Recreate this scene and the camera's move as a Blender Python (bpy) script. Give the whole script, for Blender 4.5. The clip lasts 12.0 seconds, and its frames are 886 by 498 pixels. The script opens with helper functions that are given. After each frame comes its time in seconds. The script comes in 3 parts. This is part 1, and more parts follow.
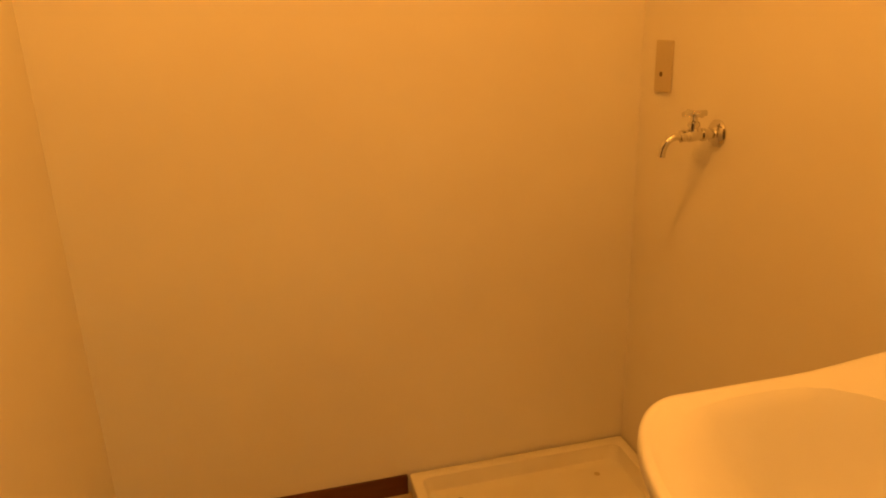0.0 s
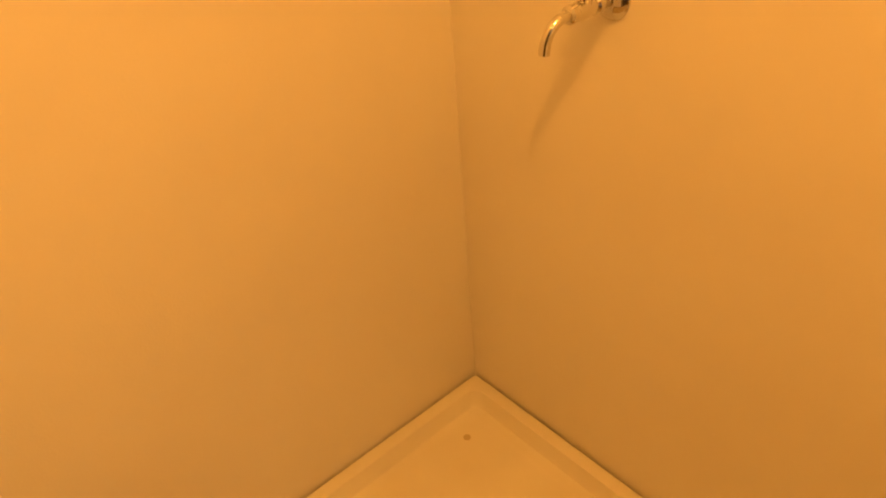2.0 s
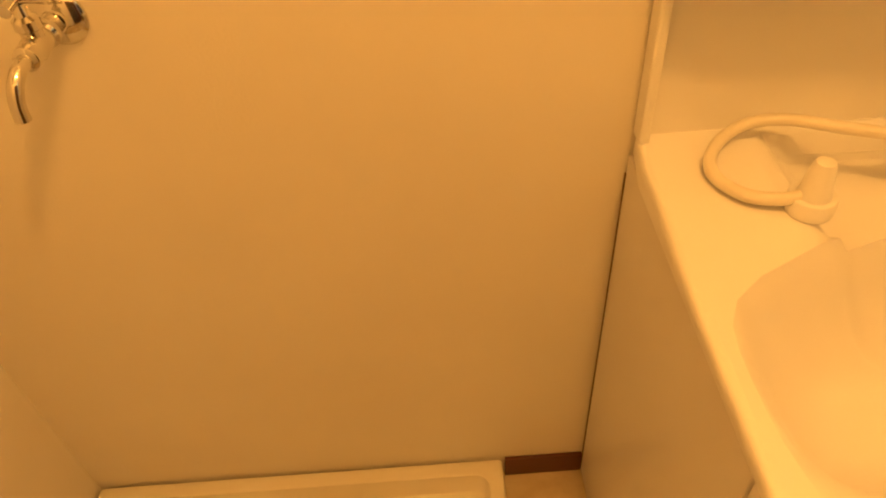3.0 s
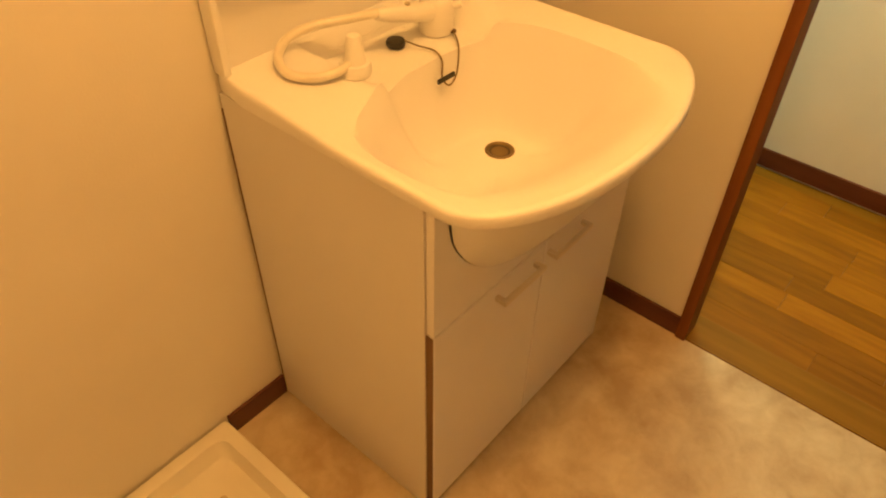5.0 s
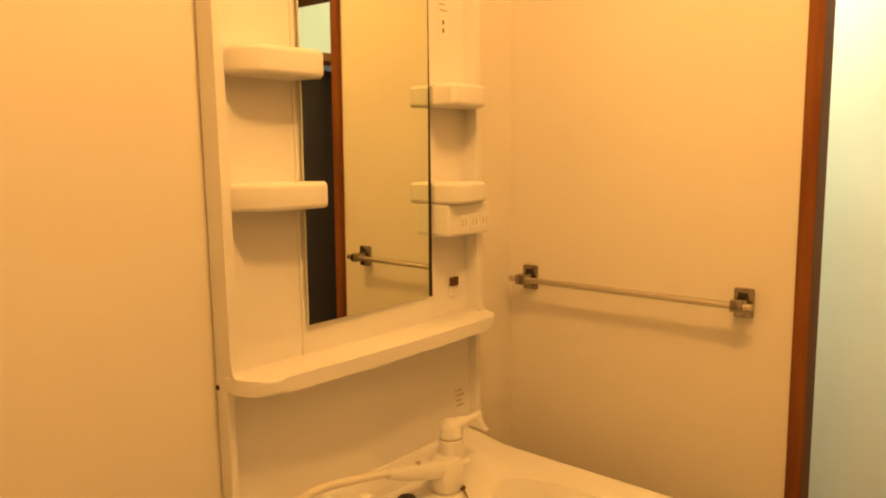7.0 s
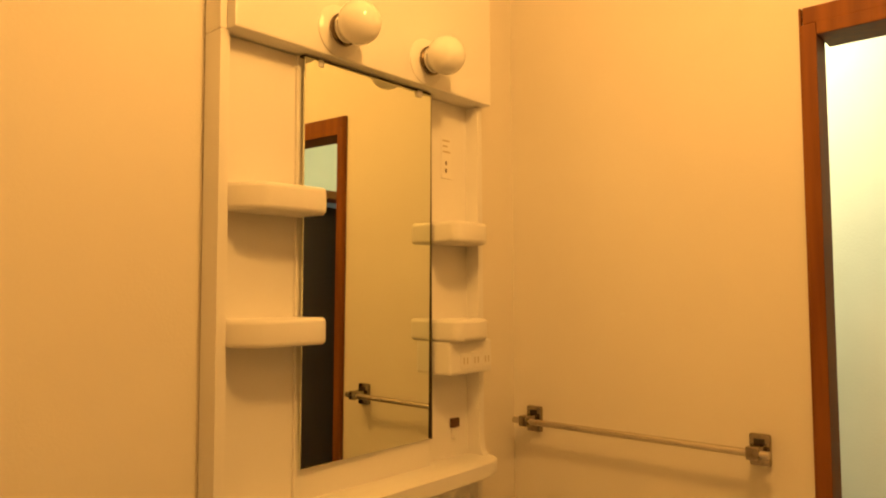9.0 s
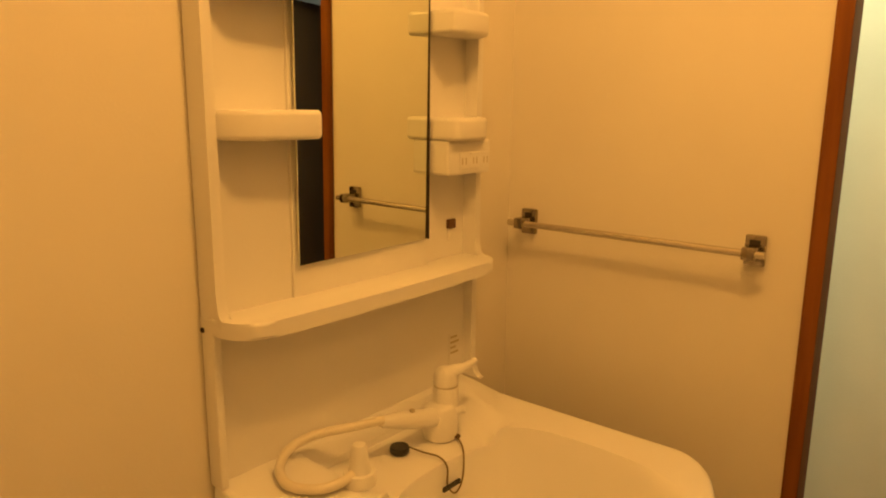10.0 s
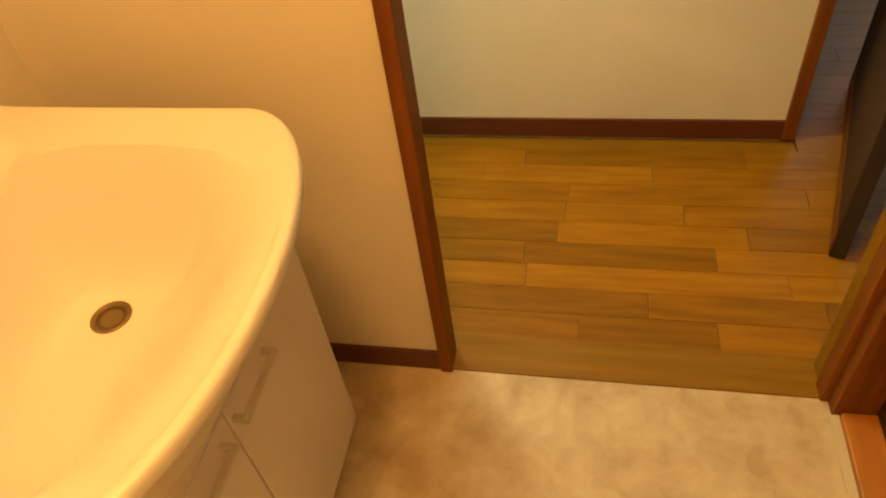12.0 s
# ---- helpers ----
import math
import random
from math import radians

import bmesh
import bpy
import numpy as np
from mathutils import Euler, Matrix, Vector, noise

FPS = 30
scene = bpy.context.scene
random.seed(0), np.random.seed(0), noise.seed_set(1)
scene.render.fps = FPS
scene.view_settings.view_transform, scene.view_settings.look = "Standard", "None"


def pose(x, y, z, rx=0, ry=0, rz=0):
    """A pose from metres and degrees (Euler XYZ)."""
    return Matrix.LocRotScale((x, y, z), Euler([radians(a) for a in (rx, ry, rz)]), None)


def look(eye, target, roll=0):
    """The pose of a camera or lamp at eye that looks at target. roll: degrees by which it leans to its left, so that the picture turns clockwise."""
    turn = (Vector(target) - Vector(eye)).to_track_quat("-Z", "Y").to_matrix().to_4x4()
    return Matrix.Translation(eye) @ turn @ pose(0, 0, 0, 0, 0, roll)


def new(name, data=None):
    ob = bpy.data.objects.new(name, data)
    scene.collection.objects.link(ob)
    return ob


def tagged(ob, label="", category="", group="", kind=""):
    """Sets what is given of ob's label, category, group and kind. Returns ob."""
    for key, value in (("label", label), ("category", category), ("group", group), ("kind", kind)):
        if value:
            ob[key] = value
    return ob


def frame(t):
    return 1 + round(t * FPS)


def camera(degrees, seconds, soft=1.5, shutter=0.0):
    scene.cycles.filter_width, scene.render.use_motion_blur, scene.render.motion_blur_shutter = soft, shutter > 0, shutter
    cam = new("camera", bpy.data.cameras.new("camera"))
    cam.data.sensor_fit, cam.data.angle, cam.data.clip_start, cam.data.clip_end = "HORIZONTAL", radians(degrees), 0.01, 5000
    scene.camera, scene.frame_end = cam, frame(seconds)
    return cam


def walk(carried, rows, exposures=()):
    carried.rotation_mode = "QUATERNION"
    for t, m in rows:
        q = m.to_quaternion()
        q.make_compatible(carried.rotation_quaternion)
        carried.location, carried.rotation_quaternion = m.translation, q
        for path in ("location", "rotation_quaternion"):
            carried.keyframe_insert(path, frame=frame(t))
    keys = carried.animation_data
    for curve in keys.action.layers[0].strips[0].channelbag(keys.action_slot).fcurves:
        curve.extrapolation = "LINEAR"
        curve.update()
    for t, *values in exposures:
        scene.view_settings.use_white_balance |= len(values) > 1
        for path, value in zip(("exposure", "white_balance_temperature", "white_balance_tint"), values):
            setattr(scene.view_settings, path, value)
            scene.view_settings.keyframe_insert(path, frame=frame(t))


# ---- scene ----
cam = camera(64.1, 12.0, 2.0)
PATH = [
    (0, (1.658, -0.94, 1.269), (-0.186, -0.486, 0.643), -1.9),
    (0.5, (1.481, -0.945, 1.258), (-0.27, -0.462, 0.42), -1.3),
    (1, (1.295, -0.956, 1.321), (-0.334, -0.408, 0.298), -2.3),
    (1.5, (1.093, -0.891, 1.322), (-0.386, -0.168, 0.187), -5.3),
    (2, (0.921, -0.796, 1.31), (-0.351, 0.214, 0.142), -5.4),
    (2.5, (0.737, -0.708, 1.311), (0.117, 0.719, 0.055), -5.6),
    (3, (0.717, -0.716, 1.324), (0.709, 0.727, -0.061), -4.5),
    (3.5, (0.634, -0.793, 1.335), (1.061, 0.53, -0.102), -6.0),
    (3.7, (0.605, -0.803, 1.333), (1.147, 0.437, -0.148), -5.0),
    (4.1, (0.539, -0.848, 1.339), (1.313, 0.259, -0.177), -3.0),
    (4.5, (0.484, -0.884, 1.346), (1.431, 0.115, -0.156), -1.0),
    (4.9, (0.443, -0.908, 1.356), (1.537, 0.044, -0.052), 0.6),
    (5.3, (0.416, -0.917, 1.368), (1.664, 0.092, 0.174), 0.7),
    (5.5, (0.407, -0.928, 1.375), (1.727, 0.153, 0.331), -0.3),
    (6, (0.408, -0.939, 1.378), (1.828, 0.236, 0.602), -0.9),
    (6.5, (0.408, -0.939, 1.386), (1.863, 0.333, 0.872), -1.6),
    (7, (0.409, -0.938, 1.391), (1.901, 0.369, 1.132), -0.8),
    (7.5, (0.409, -0.936, 1.393), (1.927, 0.366, 1.417), -0.3),
    (7.7, (0.41, -0.936, 1.396), (1.931, 0.358, 1.51), 0.0),
    (8.1, (0.414, -0.937, 1.398), (1.933, 0.36, 1.642), 0.1),
    (8.5, (0.419, -0.932, 1.397), (1.932, 0.373, 1.657), -0.1),
    (8.9, (0.427, -0.927, 1.394), (1.928, 0.391, 1.558), -0.2),
    (9.3, (0.434, -0.924, 1.39), (1.924, 0.402, 1.347), -0.3),
    (9.5, (0.439, -0.92, 1.387), (1.927, 0.405, 1.212), -0.2),
    (10, (0.441, -0.87, 1.366), (1.949, 0.381, 0.964), 0.5),
    (10.5, (0.446, -0.836, 1.341), (1.907, 0.288, 0.565), 1.1),
    (11, (0.454, -0.848, 1.303), (1.861, 0.085, 0.229), -0.7),
    (11.3, (0.542, -0.852, 1.299), (1.906, -0.059, 0.067), -2.3),
    (11.5, (0.608, -0.852, 1.296), (1.979, -0.183, 0.002), -3.6),
    (12, (0.838, -0.896, 1.287), (2.198, -0.511, -0.128), -8.7),
]
EXPOSURES = [  # seconds, stops, kelvin, tint
    (0, -0.09, 10400, 23), (0.5, 0.23, 10100, 22), (1, 0.30, 10000, 22), (2, 0.40, 9000, 18), (2.5, 0.30, 8600, 16), (3, 0.36, 7500, 12), (3.5, 0.36, 7100, 11), (5.5, 0.55, 6400, 10),
    (6.5, 0.33, 6300, 8.5), (7.5, -0.07, 6450, 9), (7.7, -0.14, 6500, 8.8), (9.5, -0.26, 7000, 7), (10.5, -0.04, 7200, 7), (11.2, 0.28, 7000, 8), (12, 0.58, 6900, 9)]
walk(cam, [(t, look(eye, target, roll)) for t, eye, target, roll in PATH], EXPOSURES)

# ---- light ----
world = bpy.data.worlds.new("world")
world.use_nodes = True
world.node_tree.nodes["Background"].inputs[0].default_value = (0.8, 0.88, 1.0, 1)
world.node_tree.nodes["Background"].inputs[1].default_value = 0.02
scene.world = world


def lamp(name, kind, place, power, colour, size=0.1, target=None):
    data = bpy.data.lights.new(name, kind)
    data.energy, data.color = power, colour
    if kind == "AREA":
        data.shape, data.size = "DISK", size
    else:
        data.shadow_soft_size = size
    ob = new(name, data)
    ob.matrix_world = look(place, target) if target else Matrix.Translation(place)
    return ob


lamp("washroom_lamp", "POINT", (1.00, -0.73, 2.17), 23.5, (1.0, 0.475, 0.115), 0.055)
lamp("hall_lamp", "POINT", (2.19, -0.27, 2.17), 22.0, (1.0, 0.94, 0.54), 0.10)
lamp("room_daylight", "AREA", (4.85, -2.45, 1.4), 4.5, (0.86, 0.94, 1.0), 0.9, (2.6, -2.6, 1.2))

# ---- materials ----


def material(name, colour, rough=0.5, metal=0.0):
    m = bpy.data.materials.new(name)
    m.use_nodes = True
    b = m.node_tree.nodes["Principled BSDF"]
    b.inputs["Base Color"].default_value = (*colour, 1)
    b.inputs["Roughness"].default_value = rough
    b.inputs["Metallic"].default_value = metal
    return m, m.node_tree, b


def textured(name, dark, light, rough=0.5, scale=6.0, stretch=(1, 1, 1), detail=6.0, bump=0.0, bump_scale=200.0,
             low=0.3, high=0.7, per_piece=0.0, rough_swing=0.1, coat=0.0):
    """Two-scale noise between two colours, with fine relief and uneven gloss."""
    m, t, b = material(name, light, rough)
    n, link = t.nodes, t.links
    co = n.new("ShaderNodeTexCoord")
    mp = n.new("ShaderNodeMapping")
    mp.inputs["Scale"].default_value = stretch
    link.new(co.outputs["Object"], mp.inputs["Vector"])
    big = n.new("ShaderNodeTexNoise")
    big.inputs["Scale"].default_value, big.inputs["Detail"].default_value = scale, detail
    ramp = n.new("ShaderNodeValToRGB")
    ramp.color_ramp.elements[0].position, ramp.color_ramp.elements[1].position = low, high
    ramp.color_ramp.elements[0].color, ramp.color_ramp.elements[1].color = (*dark, 1), (*light, 1)
    vec = mp.outputs["Vector"]
    if per_piece:
        info = n.new("ShaderNodeObjectInfo")
        mul = n.new("ShaderNodeMath")
        mul.operation = "MULTIPLY"
        mul.inputs[1].default_value = 37.0
        link.new(info.outputs["Random"], mul.inputs[0])
        add = n.new("ShaderNodeVectorMath")
        link.new(vec, add.inputs[0])
        link.new(mul.outputs[0], add.inputs[1])
        vec = add.outputs[0]
    link.new(vec, big.inputs["Vector"])
    link.new(big.outputs["Fac"], ramp.inputs["Fac"])
    out = ramp.outputs["Color"]
    if per_piece:
        hsv = n.new("ShaderNodeHueSaturation")
        rng = n.new("ShaderNodeMapRange")
        rng.inputs["To Min"].default_value, rng.inputs["To Max"].default_value = 1 - per_piece, 1 + per_piece
        link.new(info.outputs["Random"], rng.inputs["Value"])
        link.new(rng.outputs[0], hsv.inputs["Value"])
        link.new(out, hsv.inputs["Color"])
        out = hsv.outputs["Color"]
    link.new(out, b.inputs["Base Color"])
    if rough_swing:
        rr = n.new("ShaderNodeMapRange")
        rr.inputs["To Min"].default_value, rr.inputs["To Max"].default_value = rough - rough_swing, rough + rough_swing
        link.new(big.outputs["Fac"], rr.inputs["Value"])
        link.new(rr.outputs[0], b.inputs["Roughness"])
    if bump:
        fine = n.new("ShaderNodeTexNoise")
        fine.inputs["Scale"].default_value, fine.inputs["Detail"].default_value = bump_scale, 3.0
        link.new(vec, fine.inputs["Vector"])
        bp = n.new("ShaderNodeBump")
        bp.inputs["Strength"].default_value, bp.inputs["Distance"].default_value = bump, 0.002
        link.new(fine.outputs["Fac"], bp.inputs["Height"])
        link.new(bp.outputs["Normal"], b.inputs["Normal"])
    b.inputs["Coat Weight"].default_value = coat
    return m


WALLPAPER = textured("wallpaper", (0.76, 0.72, 0.65), (0.82, 0.79, 0.72), 0.75, 2.2, bump=0.2, bump_scale=210, low=0.25, high=0.75)
HALL_PAPER = textured("hall_wallpaper", (0.72, 0.72, 0.68), (0.80, 0.80, 0.77), 0.8, 2.5, bump=0.3, bump_scale=150)
CEILING = textured("ceiling_paper", (0.74, 0.73, 0.70), (0.80, 0.79, 0.76), 0.85, 3.0, bump=0.2)
def marbled(name, tones, rough, scale):
    """Stone-look sheet vinyl: large drifting patches broken up by small ragged flecks."""
    m, t, b = material(name, tones[1], rough)
    n, link = t.nodes, t.links
    co = n.new("ShaderNodeTexCoord")
    layers = []
    for k, warp, detail in ((scale, 0.5, 9.0), (scale * 3.3, 0.6, 8.0), (scale * 11, 0.4, 4.0)):
        tex = n.new("ShaderNodeTexNoise")
        tex.inputs["Scale"].default_value, tex.inputs["Distortion"].default_value, tex.inputs["Detail"].default_value = k, warp, detail
        link.new(co.outputs["Object"], tex.inputs["Vector"])
        layers.append(tex.outputs["Fac"])
    total = None
    for fac, weight in zip(layers, (0.58, 0.31, 0.11)):
        mul = n.new("ShaderNodeMath")
        mul.operation = "MULTIPLY_ADD"
        mul.inputs[1].default_value, mul.inputs[2].default_value = weight, 0.0
        link.new(fac, mul.inputs[0])
        if total:
            link.new(total, mul.inputs[2])
        total = mul.outputs[0]
    ramp = n.new("ShaderNodeValToRGB")
    spots = ramp.color_ramp.elements
    spots[0].position, spots[1].position = 0.40, 0.62
    spots[0].color, spots[1].color = (*tones[0], 1), (*tones[2], 1)
    spots.new(0.50).color = (*tones[1], 1)
    link.new(total, ramp.inputs["Fac"])
    link.new(ramp.outputs["Color"], b.inputs["Base Color"])
    bp = n.new("ShaderNodeBump")
    bp.inputs["Strength"].default_value, bp.inputs["Distance"].default_value = 0.15, 0.002
    link.new(layers[2], bp.inputs["Height"])
    link.new(bp.outputs["Normal"], b.inputs["Normal"])
    return m


VINYL = marbled("marbled_vinyl", ((0.43, 0.32, 0.20), (0.54, 0.43, 0.285), (0.66, 0.56, 0.40)), 0.42, 4.2)
PLANK = textured("oak_plank", (0.220, 0.092, 0.0035), (0.325, 0.144, 0.0060), 0.46, 5.0, (9, 0.9, 9), detail=8, bump=0.05, bump_scale=60, per_piece=0.21)
PLANK.node_tree.nodes["Principled BSDF"].inputs["Specular IOR Level"].default_value = 0.22
SILL = textured("sill_wood", (0.20, 0.098, 0.007), (0.26, 0.132, 0.011), 0.42, 4.0, (10, 0.8, 10), detail=6)
SILL.node_tree.nodes["Principled BSDF"].inputs["Specular IOR Level"].default_value = 0.2
CASING = textured("casing_wood", (0.16, 0.048, 0.008), (0.24, 0.082, 0.015), 0.58, 5.0, (12, 12, 0.8), detail=6, coat=0.03)
next(n for n in CASING.node_tree.nodes if n.type == "BSDF_PRINCIPLED").inputs["Specular IOR Level"].default_value = 0.25
SKIRT = textured("skirting_wood", (0.085, 0.022, 0.010), (0.13, 0.038, 0.017), 0.42, 6.0, (1, 1, 9), detail=5)
DOOR_WOOD = textured("door_wood", (0.028, 0.012, 0.005), (0.046, 0.020, 0.008), 0.70, 5.0, (12, 12, 0.7), detail=6)
THRESHOLD = textured("orange_sill_wood", (0.36, 0.13, 0.025), (0.48, 0.19, 0.04), 0.3, 4.0, (0.8, 10, 10), detail=6, coat=0.2)
CERAMIC = textured("white_basin", (0.83, 0.825, 0.815), (0.87, 0.865, 0.855), 0.34, 3.0, rough_swing=0.05)
PLASTIC = textured("white_plastic", (0.80, 0.79, 0.765), (0.85, 0.84, 0.815), 0.30, 3.0, rough_swing=0.05)
# Cabinet sides toned down, fronts toned up: their uneven lighting put into colour.
CARCASE = textured("dimmed_white_laminate", (0.72, 0.70, 0.685), (0.77, 0.75, 0.735), 0.30, 2.5, rough_swing=0.05, bump=0.03)
FRONT = textured("brightened_gloss_front_laminate", (0.83, 0.81, 0.82), (0.88, 0.86, 0.87), 0.22, 2.5, rough_swing=0.05, bump=0.02)
TRAY = textured("tray_plastic", (0.72, 0.68, 0.58), (0.80, 0.77, 0.68), 0.33, 5.0, rough_swing=0.08)
CHROME = material("chrome", (0.72, 0.70, 0.66), 0.12, 1.0)[0]
DULL_CHROME = material("dull_chrome", (0.62, 0.58, 0.52), 0.25, 1.0)[0]
DRAIN_METAL = material("tarnished_metal", (0.20, 0.145, 0.065), 0.45, 0.6)[0]
STRAINER = material("strainer_metal", (0.075, 0.050, 0.022), 0.5)[0]
BRACKET = material("bracket_chrome", (0.33, 0.29, 0.25), 0.14, 1.0)[0]
COLLAR = material("dark_collar", (0.16, 0.12, 0.08), 0.2, 1.0)[0]
MIRROR = material("mirror_silver", (0.81, 0.84, 0.70), 0.015, 1.0)[0]
BLACK = material("black_rubber", (0.018, 0.016, 0.014), 0.4)[0]
GAP = material("brown_gap", (0.19, 0.105, 0.052), 0.7)[0]
DARK = material("dark_gap", (0.03, 0.02, 0.012), 0.7)[0]
BROWN_PRINT = material("brown_print", (0.10, 0.045, 0.02), 0.5)[0]
GREY_PRINT = material("grey_print", (0.56, 0.49, 0.38), 0.6)[0]
WHITE_LABEL = material("white_label", (0.84, 0.83, 0.80), 0.5)[0]
HANDLE = textured("handle_plastic", (0.61, 0.55, 0.46), (0.67, 0.61, 0.52), 0.35, 8.0)
PLATE = textured("plate_plastic", (0.52, 0.45, 0.33), (0.58, 0.50, 0.38), 0.45, 8.0)
HOSE = textured("hose_plastic", (0.74, 0.70, 0.61), (0.80, 0.76, 0.68), 0.4, 20.0)
BULB = material("opal_glass", (0.88, 0.87, 0.84), 0.08)[0]
LAMP_SHADE = material("opal_shade", (0.85, 0.83, 0.78), 0.3)[0]

# ---- building helpers ----


def part(name, bm, mat, parent=None, label="", smooth=False):
    """Links a bmesh as one mesh object, under a thing or a part."""
    me = bpy.data.meshes.new(name)
    bmesh.ops.recalc_face_normals(bm, faces=bm.faces)
    bm.to_mesh(me)
    bm.free()
    me.materials.append(mat)
    if smooth:
        me.shade_smooth()
        me.set_sharp_from_angle(angle=radians(40))
    ob = new(name, me)
    if parent:
        ob.parent = parent
    if label:
        tagged(ob, label)
    return ob


def thing(name, label, category, group="", place=(0, 0, 0)):
    ob = new(name)
    ob.empty_display_size = 0.1
    ob.location = place
    bpy.context.view_layer.update()
    return tagged(ob, label, category, group)


def box(x0, x1, y0, y1, z0, z1, bevel=0.0, segments=2):
    bm = bmesh.new()
    bmesh.ops.create_cube(bm, size=1.0)
    for v in bm.verts:
        v.co = ((x0 + x1) / 2 + v.co.x * (x1 - x0), (y0 + y1) / 2 + v.co.y * (y1 - y0), (z0 + z1) / 2 + v.co.z * (z1 - z0))
    if bevel:
        bmesh.ops.bevel(bm, geom=bm.edges[:], offset=bevel, segments=segments, profile=0.6, affect="EDGES")
    return bm


def join(*parts):
    """Joins bmeshes into the first one."""
    first = parts[0]
    for bm in parts[1:]:
        me = bpy.data.meshes.new("tmp")
        bm.to_mesh(me)
        bm.free()
        first.from_mesh(me)
        bpy.data.meshes.remove(me)
    return first


def lathe(profile, m=Matrix(), n=24, caps=True):
    """A body of revolution round z from (radius, z) pairs, moved by m."""
    bm = bmesh.new()
    rings = []
    for r, z in profile:
        rings.append([bm.verts.new(m @ Vector((r * math.cos(2 * math.pi * i / n), r * math.sin(2 * math.pi * i / n), z))) for i in range(n)])
    for a, b in zip(rings, rings[1:]):
        for i in range(n):
            bm.faces.new((a[i], a[(i + 1) % n], b[(i + 1) % n], b[i]))
    if caps:
        bm.faces.new(rings[0][::-1])
        bm.faces.new(rings[-1])
    return bm


def tube(points, radii, n=14, steps=6):
    """A round tube through points (Catmull-Rom), with one radius or one for each point."""
    pts = [Vector(p) for p in points]
    rad = list(radii) if isinstance(radii, (list, tuple)) else [radii] * len(pts)
    path, rr = [], []
    for i in range(len(pts) - 1):
        p0, p1, p2, p3 = pts[max(i - 1, 0)], pts[i], pts[i + 1], pts[min(i + 2, len(pts) - 1)]
        for k in range(steps):
            t = k / steps
            path.append(0.5 * (2 * p1 + (p2 - p0) * t + (2 * p0 - 5 * p1 + 4 * p2 - p3) * t * t + (3 * p1 - p0 - 3 * p2 + p3) * t ** 3))
            rr.append(rad[i] * (1 - t) + rad[i + 1] * t)
    path.append(pts[-1])
    rr.append(rad[-1])
    bm = bmesh.new()
    rings = []
    side = None
    for i, p in enumerate(path):
        d = (path[min(i + 1, len(path) - 1)] - path[max(i - 1, 0)]).normalized()
        if side is None:
            side = d.orthogonal().normalized()
        side = (side - d * side.dot(d)).normalized()
        up = d.cross(side)
        rings.append([bm.verts.new(p + (side * math.cos(a) + up * math.sin(a)) * rr[i]) for a in (2 * math.pi * k / n for k in range(n))])
    for a, b in zip(rings, rings[1:]):
        for i in range(n):
            bm.faces.new((a[i], a[(i + 1) % n], b[(i + 1) % n], b[i]))
    bm.faces.new(rings[0][::-1])
    bm.faces.new(rings[-1])
    return bm


def prism(outline, z0, z1, bevel=0.0):
    """A plate with the given outline in x, y."""
    bm = bmesh.new()
    lo = [bm.verts.new((x, y, z0)) for x, y in outline]
    hi = [bm.verts.new((x, y, z1)) for x, y in outline]
    bm.faces.new(lo[::-1])
    bm.faces.new(hi)
    k = len(outline)
    for i in range(k):
        bm.faces.new((lo[i], lo[(i + 1) % k], hi[(i + 1) % k], hi[i]))
    if bevel:
        edges = [e for e in bm.edges if abs(e.verts[0].co.z - e.verts[1].co.z) < 1e-6]
        bmesh.ops.bevel(bm, geom=edges, offset=bevel, segments=3, profile=0.6, affect="EDGES")
    return bm


def structure(name, bm, mat, label, category, parent=None, smooth=False):
    return tagged(part(name, bm, mat, parent, smooth=smooth), label, category, kind="structure")


def ball(centre, r, n=24, squash=1.0):
    return lathe([(max(r * math.sin(a), 0.0004), -r * squash * math.cos(a)) for a in (math.pi * k / 12 for k in range(13))], Matrix.Translation(centre), n)


# ---- the room ----
EAST, SOUTH, TOP = 1.715, -1.398, 2.30          # inner faces of the washroom
OPEN_N, OPEN_S, HEAD = -0.610, -1.388, 1.838     # the doorway to the hall
WALL = 0.064                                     # thickness of the east wall
HALL_X = 2.566                                   # hall wall opposite the doorway

structure("ground", box(-0.3, 5.2, -4.2, 1.6, -0.25, -0.03), DARK, "concrete slab under the floors", "ground")
structure("floor", box(0, EAST, SOUTH, 0, -0.03, 0.0), VINYL, "beige marbled sheet vinyl washroom floor", "floor")
structure("wall_west", box(-0.1, 0, SOUTH - 0.1, 0.1, -0.03, TOP), WALLPAPER, "cream wallpapered washroom wall", "wall")
structure("wall_north", box(0, EAST, 0, 0.1, -0.03, TOP), WALLPAPER, "cream wallpapered wall behind tap and vanity", "wall")
east = box(EAST, EAST + WALL, OPEN_N, 0.1, -0.03, TOP)
east = join(east, box(EAST, EAST + WALL, -2.0, OPEN_N, HEAD, TOP), box(EAST, EAST + WALL, -4.0, OPEN_S, -0.03, HEAD),
            box(EAST, EAST + WALL, -4.0, -2.0, HEAD, TOP))
structure("wall_east", east, WALLPAPER, "cream wallpapered wall with towel bar and doorway", "wall")
south = join(box(0, 0.86, SOUTH - 0.1, SOUTH, -0.03, TOP), box(0.86, EAST, SOUTH - 0.1, SOUTH, 1.90, TOP))
structure("wall_south", south, WALLPAPER, "cream wallpapered wall beside the second door", "wall")
structure("ceiling", box(-0.1, EAST, SOUTH - 0.1, 0.1, TOP, TOP + 0.08), CEILING, "white papered washroom ceiling", "ceiling")

